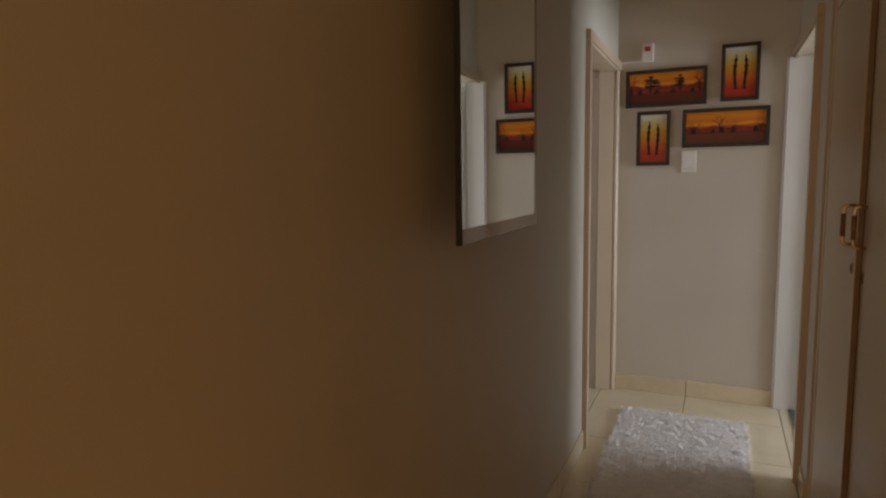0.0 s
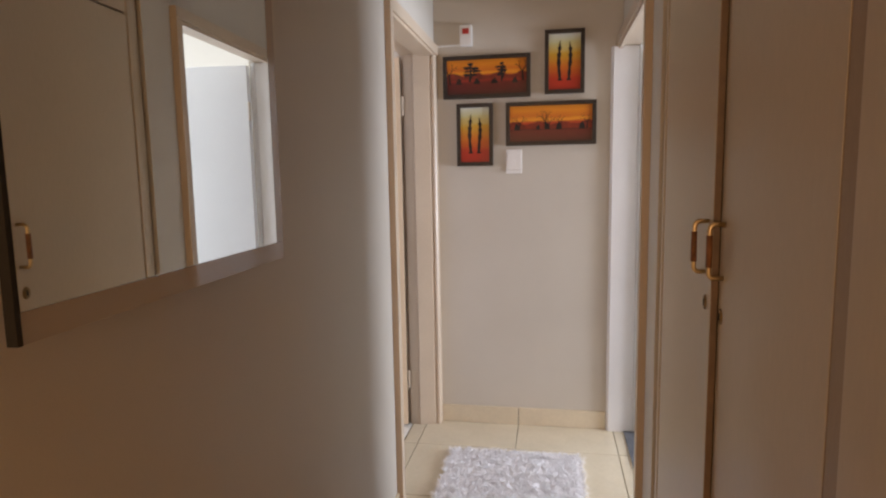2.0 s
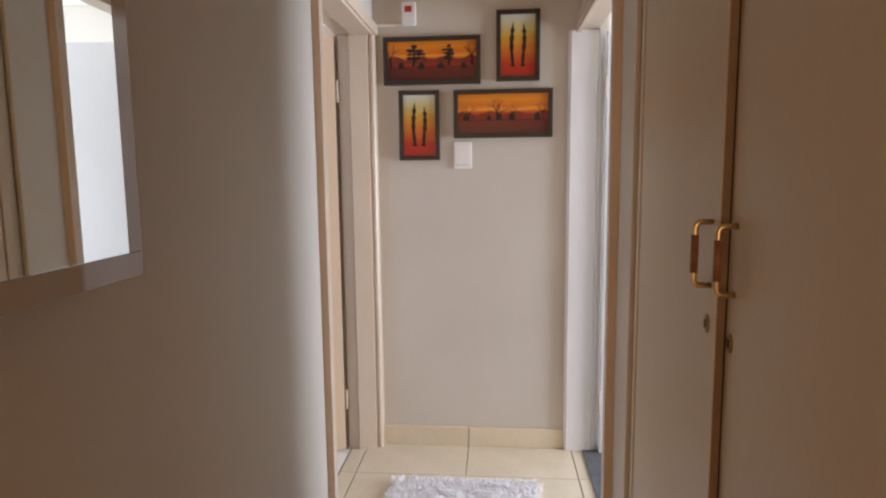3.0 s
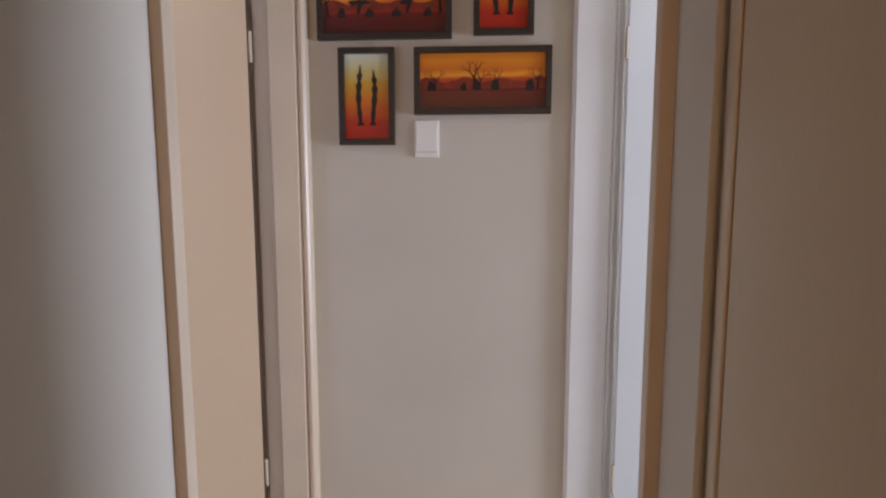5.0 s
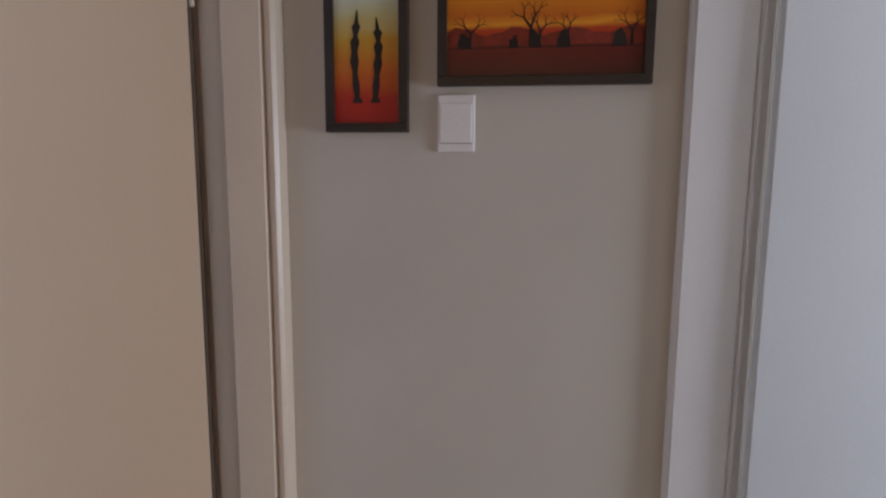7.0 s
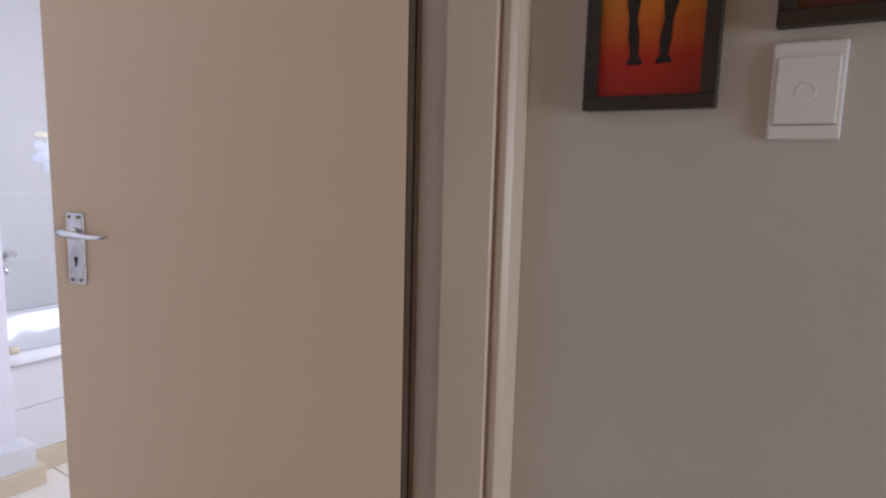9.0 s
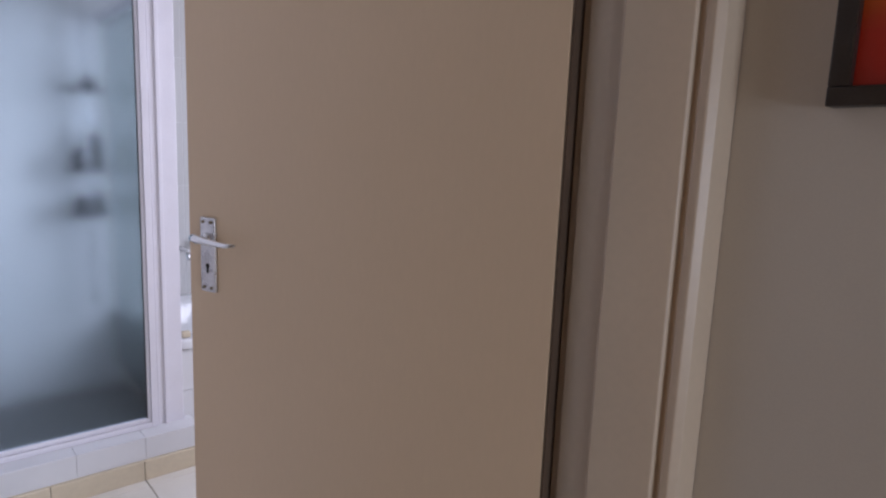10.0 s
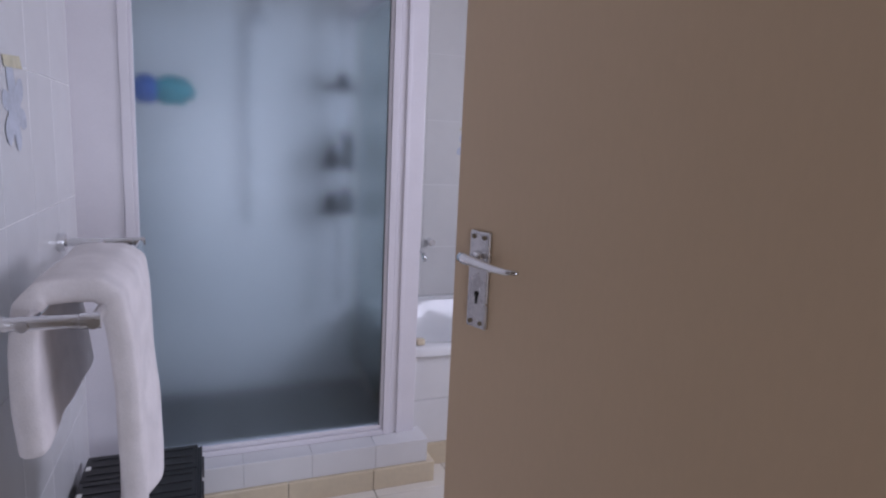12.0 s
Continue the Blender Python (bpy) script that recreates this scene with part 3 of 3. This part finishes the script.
sh = thing("shower_screen", (SX, -0.4, PZ), "white aluminium shower screen with frosted glass", "shower screen")
part("post", boxes((SX - 0.02, SX + 0.02, SY0 - 0.03, SY0, PZ, 2.0), w=0.003), ALU, sh)
part("glazing_bead", boxes((SX - 0.008, SX + 0.012, SY0, SY0 + 0.012, PZ + 0.03, 1.96), w=0.003), ALU, sh)
part("post", boxes((SX - 0.02, SX + 0.02, -0.062, -0.035, PZ, 2.0), w=0.003), ALU, sh)
part("glazing_bead", boxes((SX - 0.008, SX + 0.012, -0.074, -0.062, PZ + 0.03, 1.96), w=0.003), ALU, sh)
part("corner_post", boxes((SX - 0.03, SX + 0.012, -0.033, 0.072, PZ, 2.0), w=0.003), ALU, sh)
part("cover_strip", boxes((SX + 0.0125, SX + 0.020, -0.006, 0.010, PZ, 2.0), w=0.002), ALU, sh)
part("rail", boxes((SX - 0.02, SX + 0.02, SY0, -0.062, PZ + 0.001, PZ + 0.022), w=0.003), ALU, sh)
part("glazing_bead", boxes((SX - 0.012, SX + 0.012, SY0, -0.062, PZ + 0.024, PZ + 0.04), w=0.003), ALU, sh)
part("rail", boxes((SX - 0.02, SX + 0.02, SY0, -0.062, 1.945, 2.0), w=0.003), ALU, sh)
g = part("glass_pane", boxes((SX - 0.003, SX + 0.003, SY0 + 0.004, -0.066, PZ + 0.03, 1.95)), FROST, sh, "frosted glass pane")
g.visible_shadow = False
g2 = part("glass_pane", boxes((-3.58, SX - 0.03, 0.0, 0.006, PZ + 0.03, 1.95)), SIDEGLASS, sh, "teal frosted side pane, paled for the bright bath behind")
g2.visible_shadow = False
part("seal", boxes((SX + 0.004, SX + 0.007, -0.0785, -0.0745, PZ + 0.04, 1.945)), SEAL, sh)
part("rail", boxes((-3.61, SX - 0.03, -0.012, 0.018, 1.951, 2.0), w=0.003), ALU, sh)
# tiled nib between the wall and the screen
structure("trim", boxes((SX - 0.06, SX + 0.012, -1.125, SY0 - 0.031, PZ, 2.0), w=0.003), ALU, "white filler panel between tiled wall and shower screen", "panel")

cad = thing("shower_caddy", (-3.5, -0.1, 0.9), "corner shower caddy holding dark bottles", "shower caddy")
bm = bmesh.new()
rod(bm, (-3.50, -0.10, 0.55), (-3.50, -0.10, 2.1), 0.011)
part("pole", bm, DULLCHROME, cad)
for z in (1.02, 1.235, 1.62):
    bm = bmesh.new()
    tube(bm, [(-3.50 + 0.11 * math.cos(a * math.pi / 10), -0.11 + 0.09 * math.sin(a * math.pi / 10), z) for a in range(21)], 0.006, 8)
    for k in range(5):
        box(bm, -3.58, -3.42, -0.18 + k * 0.032, -0.175 + k * 0.032, z - 0.004, z + 0.002)
    part("shelf", bm, DARKBOTTLE, cad)
for (x, y, z, h, r) in ((-3.46, -0.145, 1.023, 0.08, 0.035), (-3.51, -0.065, 1.023, 0.09, 0.035), (-3.46, -0.145, 1.238, 0.09, 0.035), (-3.51, -0.065, 1.238, 0.17, 0.03), (-3.49, -0.09, 1.623, 0.05, 0.035)):
    b = thing("shampoo_bottle", (x, y, z), "dark plastic bottle on a shower caddy shelf", "bottle", "bottles on the shower caddy")
    bm = bmesh.new()
    tube(bm, [(x, y, z + 0.0025), (x, y, z + 0.006), (x, y, z + h * 0.8), (x, y, z + h * 0.95), (x, y, z + h)], [r * 0.9, r, r, r * 0.5, r * 0.4])
    part("body", bm, DARKBOTTLE, b, smooth=True)
    bm = bmesh.new()
    rod(bm, (x, y, z + h), (x, y, z + h + 0.02), r * 0.42)
    part("cap", bm, HOLE, b)

shw = thing("overhead_shower", (-3.6, -0.55, 1.9), "chrome overhead shower on a wall arm", "shower")
bm = bmesh.new()
tube(bm, [(-3.605, -0.50, 1.98), (-3.5, -0.50, 2.0), (-3.40, -0.50, 1.97), (-3.36, -0.50, 1.92)], 0.011)
part("arm", bm, CHROME, shw, smooth=True)
bm = bmesh.new()
rod(bm, (-3.36, -0.50, 1.93), (-3.335, -0.50, 1.87), 0.018, 0.05)
part("rose", bm, CHROME, shw)
bm = bmesh.new()
rod(bm, (-3.58, -0.53, 0.95), (-3.58, -0.53, 1.95), 0.012)
part("riser", bm, CHROME, shw)

for nm, y0, y1, m, lab in (("bath_sponge", -0.975, -0.875, BLUE, "blue bath sponge hanging in the shower"), ("bath_puff", -0.91, -0.755, TEAL, "teal mesh bath puff hanging in the shower")):
    yc = (y0 + y1) / 2
    s = thing(nm, (-3.05, yc, 1.47), lab, "sponge")
    bm = bmesh.new()
    bmesh.ops.create_icosphere(bm, subdivisions=3, radius=0.5)
    for v in bm.verts:
        q = 1 + 0.22 * noise.noise(v.co * 5)
        v.co = Vector((-3.05 + v.co.x * 0.08 * q, yc + v.co.y * (y1 - y0) * q, 1.525 + v.co.z * 0.11 * q))
    part("foam", bm, m, s, smooth=True)
    bm = bmesh.new()
    tube(bm, [(-3.05, yc, 1.56), (-3.03, yc, 1.8), (-3.0, -1.09, 2.05)], 0.0015, 6)
    part("cord", bm, WHITEPLASTIC, s)

# bath
bt = thing("bathtub", (-3.1, 0.8, 0), "white enamel bathtub with a white tiled front", "bathtub")
BX0, BX1, BY0, BY1, BZ = -3.61, -2.74, 0.06, 1.59, 0.535
bm = bmesh.new()
def ring(inset, z, n=40, k=4.0):
    out = []
    cx, cy, rx, ry = (BX0 + BX1) / 2, (BY0 + BY1) / 2, (BX1 - BX0) / 2 - inset, (BY1 - BY0) / 2 - inset
    for i in range(n):
        a = math.tau * i / n
        c, s = math.cos(a), math.sin(a)
        out.append(bm.verts.new((cx + rx * math.copysign(abs(c) ** (2 / k), c), cy + ry * math.copysign(abs(s) ** (2 / k), s), z)))
    return out
prof = [(0.0, BZ - 0.04, 30), (0.0, BZ - 0.008, 30), (0.008, BZ, 30), (0.06, BZ, 12), (0.075, BZ - 0.015, 8), (0.10, BZ - 0.2, 6), (0.14, BZ - 0.38, 5), (0.22, BZ - 0.41, 4)]
rings = [ring(i, z, k=k) for i, z, k in prof]
for ra, rb in zip(rings, rings[1:]):
    for i in range(40):
        bm.faces.new((ra[i], ra[(i + 1) % 40], rb[(i + 1) % 40], rb[i]))
bm.faces.new(rings[-1])
part("tub", bm, BATH, bt, smooth=True)
y = BY0
while y < BY1 - 0.01:
    e = min(y + 0.3, BY1)
    for z0, z1 in ((0.0, 0.099), (0.1, 0.298), (0.3, 0.49)):
        part("tile", boxes((-2.80, -2.757 if z0 else -2.748, y + 0.001, e - 0.001, z0, z1), w=0.002), WTILE if z0 else SKIRT, bt)
    y = e
tp = thing("bath_tap", (-3.58, 0.3, 0.8), "chrome wall-mounted bath tap", "tap")
bm = bmesh.new()
tube(bm, [(-3.607, 0.36, 0.80), (-3.56, 0.36, 0.80), (-3.50, 0.36, 0.79), (-3.47, 0.36, 0.76)], 0.013)
part("spout", bm, CHROME, tp, smooth=True)
for o in (-0.07, 0.07):
    bm = bmesh.new()
    rod(bm, (-3.607, 0.36 + o, 0.84), (-3.55, 0.36 + o, 0.84), 0.022, 0.018)
    part("handle", bm, CHROME, tp)
soap = thing("soap_bar", (-2.80, 0.115, BZ), "small cream soap bar on the bath rim", "soap")
bm = boxes((-2.80, -2.765, 0.085, 0.125, BZ + 0.001, BZ + 0.03), w=0.01)
part("bar", bm, SKIRT, soap, smooth=True)

# towel rack
WY = -1.115
rk = thing("towel_rack", (-2.0, WY, 1.04), "chrome double towel rack on the tiled wall", "towel rack")
RZ = 1.045
for x in (-1.605, -2.45):
    bm = bmesh.new()
    rod(bm, (x, WY + 0.0005, RZ), (x, WY + 0.018, RZ), 0.026, 0.026, 24)
    part("rosette", bm, CHROME, rk, smooth=False)
    bm = bmesh.new()
    rod(bm, (x, WY + 0.018, RZ), (x, -0.925, RZ), 0.012)
    rod(bm, (x, -0.923, RZ), (x, -0.892, RZ), 0.0135)
    part("arm", bm, CHROME, rk, smooth=False)
for y, z in ((-0.903, RZ), (-1.005, RZ)):
    bm = bmesh.new()
    rod(bm, (-1.59, y, z - 0.002), (-2.465, y, z - 0.002), 0.0095)
    part("rail", bm, CHROME, rk, smooth=False)


def towel():
    """Folded bath towel draped over both rails."""
    t = thing("towel", (-1.9, -0.95, 0.6), "thick white terry towel draped over the rack", "towel")
    bm = bmesh.new()
    n, mx = 64, 24
    xa, xb = -1.69, -2.11
    path = []
    # back fall by the wall, across the rails, front fall
    pts = [(-1.030, 0.800), (-1.040, 0.88), (-1.045, 0.98), (-1.040, 1.060), (-1.006, 1.098), (-0.955, 1.102), (-0.900, 1.096), (-0.864, 1.068), (-0.856, 1.0), (-0.850, 0.85), (-0.844, 0.72), (-0.842, 0.62), (-0.846, 0.552)]
    lens = [0]
    for a, b in zip(pts, pts[1:]):
        lens.append(lens[-1] + math.hypot(b[0] - a[0], b[1] - a[1]))
    grid = []
    for i in range(n + 1):
        s = lens[-1] * i / n
        k = max(j for j in range(len(lens) - 1) if lens[j] <= s + 1e-9)
        f = (s - lens[k]) / (lens[k + 1] - lens[k])
        y = pts[k][0] + f * (pts[k + 1][0] - pts[k][0])
        z = pts[k][1] + f * (pts[k + 1][1] - pts[k][1])
        row = []
        front = max(0.0, min(1.0, (s - lens[7]) / 0.5))
        for j in range(mx + 1):
            u = j / mx
            tip = max(0.0, (s - lens[-1] + 0.12) / 0.12)
            x = xa + (xb - xa) * (0.5 + (u - 0.5) * (1 - 0.08 * front - 0.16 * tip ** 2))
            wob = 0.014 * front * math.sin(u * 7 + 1 + s * 2) + 0.006 * noise.noise(Vector((x * 9, s * 7, 0)))
            x += 0.085 * (1 - u) * max(0.0, 1 - s / lens[5])
            row.append(bm.verts.new((x + 0.01 * noise.noise(Vector((s * 8, u, 3))), y + wob, z + 0.004 * noise.noise(Vector((x * 12, s * 12, 5))))))
        grid.append(row)
    for ra, rb in zip(grid, grid[1:]):
        for j in range(mx):
            bm.faces.new((ra[j], ra[j + 1], rb[j + 1], rb[j]))
    bmesh.ops.recalc_face_normals(bm, faces=bm.faces[:])
    bmesh.ops.solidify(bm, geom=bm.faces[:], thickness=0.045)
    ob = part("cloth", bm, TOWEL, t, smooth=True)
    mod = ob.modifiers.new("round", "SUBSURF")
    mod.levels = mod.render_levels = 1
    return t


towel()

# black plastic crate
cr = thing("plastic_crate", (-2.4, -0.92, 0), "black plastic folding crate standing by the shower", "crate")
cx0, cx1, cy0, cy1, ch = -2.585, -2.10, -1.10, -0.758, 0.30
part("body", boxes((cx0, cx1, cy0, cy0 + 0.012, 0.001, ch), (cx0, cx1, cy1 - 0.012, cy1, 0.001, ch), (cx0, cx0 + 0.012, cy0 + 0.012, cy1 - 0.012, 0.001, ch), (cx1 - 0.012, cx1, cy0 + 0.012, cy1 - 0.012, 0.001, ch), (cx0 + 0.012, cx1 - 0.012, cy0 + 0.012, cy1 - 0.012, 0.001, 0.02), w=0.003), BLACKPLASTIC, cr)
for k in range(3):
    xx = cx0 + 0.006 + k * 0.161
    part("lid_panel", boxes((xx, xx + 0.156, cy0 + 0.006, cy1 - 0.006, ch + 0.001, ch + 0.014), w=0.004), BLACKPLASTIC, cr)
part("rim", boxes((cx0 - 0.008, cx1 + 0.008, cy1, cy1 + 0.008, ch - 0.03, ch), (cx1, cx1 + 0.008, cy0, cy1, ch - 0.03, ch), w=0.003), BLACKPLASTIC, cr)

for k in range(3):
    xx = cx0 + 0.08 + k * 0.16
    part("latch", boxes((xx, xx + 0.02, cy0 + 0.012, cy0 + 0.026, ch + 0.0145, ch + 0.02), w=0.002), WHITEPLASTIC, cr, "small pale latch")
    for o in (0.03, 0.078, 0.126):
        part("rib", boxes((cx0 + k * 0.161 + o, cx0 + k * 0.161 + o + 0.006, cy0 + 0.02, cy1 - 0.02, ch + 0.0145, ch + 0.0175), w=0.001), BLACKPLASTIC, cr)
    part("clip", boxes((xx - 0.02, xx + 0.05, cy1 + 0.0085, cy1 + 0.014, ch - 0.045, ch - 0.005), w=0.002), BLACKPLASTIC, cr)

# ---- tiles of floors and walls ----
floor = bpy.data.objects["floor"]


def tile_mesh(name, sx, sy, sz, material, w=0.002):
    bm = boxes((0, sx, 0, sy, 0, sz), w=0.0)
    top = [e for e in bm.edges if all(v.co.z > sz - 1e-6 for v in e.verts)]
    bmesh.ops.bevel(bm, geom=top, offset=w, segments=1, affect="EDGES")
    bmesh.ops.recalc_face_normals(bm, faces=bm.faces[:])
    me = bpy.data.meshes.new(name)
    bm.to_mesh(me)
    bm.free()
    me.materials.append(material)
    return me


def lay(name, me, m, parent):
    ob = new(name, me)
    ob.parent = parent
    ob.matrix_parent_inverse = parent.matrix_world.inverted()
    ob.matrix_basis = m
    return ob


TS, G = 0.514, 0.004
cache = {}
xs = [(-0.59, -0.514), (-0.514, 0.0), (0.0, 0.514), (0.514, 0.585)]
ys = [(-0.32, -0.0)] + [(-0.32 - TS * (k + 1), -0.32 - TS * k) for k in range(11)]
for x0, x1 in xs:
    for y0, y1 in ys:
        key = (round(x1 - x0, 3), round(y1 - y0, 3))
        if key not in cache:
            cache[key] = tile_mesh("tile", key[0] - G, key[1] - G, 0.0065, TILE)
        lay("tile", cache[key], Matrix.Translation((x0 + G / 2, y0 + G / 2, -0.0065)), floor)
bmesh_tile = tile_mesh("tile", 0.328, 0.328, 0.0065, BTILE)
for i in range(7):
    for j in range(9):
        x, y = -0.594 - 0.331 * (i + 1), -1.11 + 0.331 * j
        if y < 1.5:
            lay("tile", bmesh_tile, Matrix.Translation((x, y, -0.0065)), floor)

bathwall = bpy.data.objects["wall_bathroom"]
TW, TH = 0.25, 0.345
wt = tile_mesh("tile", TW - 0.003, TH - 0.003, 0.010, WTILE, 0.0007)
bt_tile = tile_mesh("tile", TW - 0.003, TH - 0.003, 0.010, BACKTILE, 0.0007)
for i in range(13):
    for j in range(8):
        z = -0.225 + TH * j
        if z < -0.3 or z > 2.4:
            continue
        # left wall, face to +y
        m = Matrix.Translation((-0.73 - TW * i, -1.127 + 0.001, z)) @ Matrix(((-1, 0, 0, 0), (0, 0, 1, 0), (0, 1, 0, 0), (0, 0, 0, 1)))
        if i * TW < 2.95:
            lay("tile", wt, m, bathwall)
        # back wall, face to +x
        if i < 11:
            m = Matrix.Translation((-3.62 + 0.001, -1.11 + TW * i, z)) @ Matrix(((0, 0, 1, 0), (1, 0, 0, 0), (0, 1, 0, 0), (0, 0, 0, 1)))
            lay("tile", bt_tile, m, bathwall)


def flower_decor(name, centre, axis, label):
    """Pale printed flower on a wall tile; axis: the wall's horizontal direction, with the room in front."""
    d = thing(name, centre, label, "tile decor", "printed flower tiles")
    c, u = Vector(centre), Vector(axis)
    n = Vector((0, 1, 0)) if abs(u.x) > 0.5 else Vector((1, 0, 0))
    rnd = random.Random(4)
    for k in range(6):
        bm = bmesh.new()
        a0 = k * math.tau / 6 + 0.3
        r = rnd.uniform(0.05, 0.07)
        pc = Vector((math.cos(a0), math.sin(a0))) * 0.05
        ring_pts = []
        for q in range(14):
            a = q * math.tau / 14
            rr = r * (0.75 + 0.25 * math.cos(2 * (a - a0))) * rnd.uniform(0.9, 1.08)
            p = pc + Vector((math.cos(a), math.sin(a))) * rr * 0.8
            ring_pts.append(bm.verts.new(c + u * p.x + Vector((0, 0, p.y)) + n * (0.0008 + 0.0002 * k)))
        bm.faces.new(ring_pts)
        part("petal", bm, BLUEPRINT, d)
    bm = bmesh.new()
    pts = [(-0.08, 0.095), (0.06, 0.088), (0.07, 0.112), (-0.06, 0.122)]
    bm.faces.new([bm.verts.new(c + u * x + Vector((0, 0, z)) + n * 0.0022) for x, z in pts])
    part("leaf", bm, YELLOWPRINT, d)


flower_decor("flower_tile", (-2.10, -1.1158, 1.40), (1, 0, 0), "pale blue flower printed on white wall tile")
flower_decor("flower_tile", (-3.6088, 0.66, 1.36), (0, 1, 0), "pale blue flower printed on white tile above the bath")
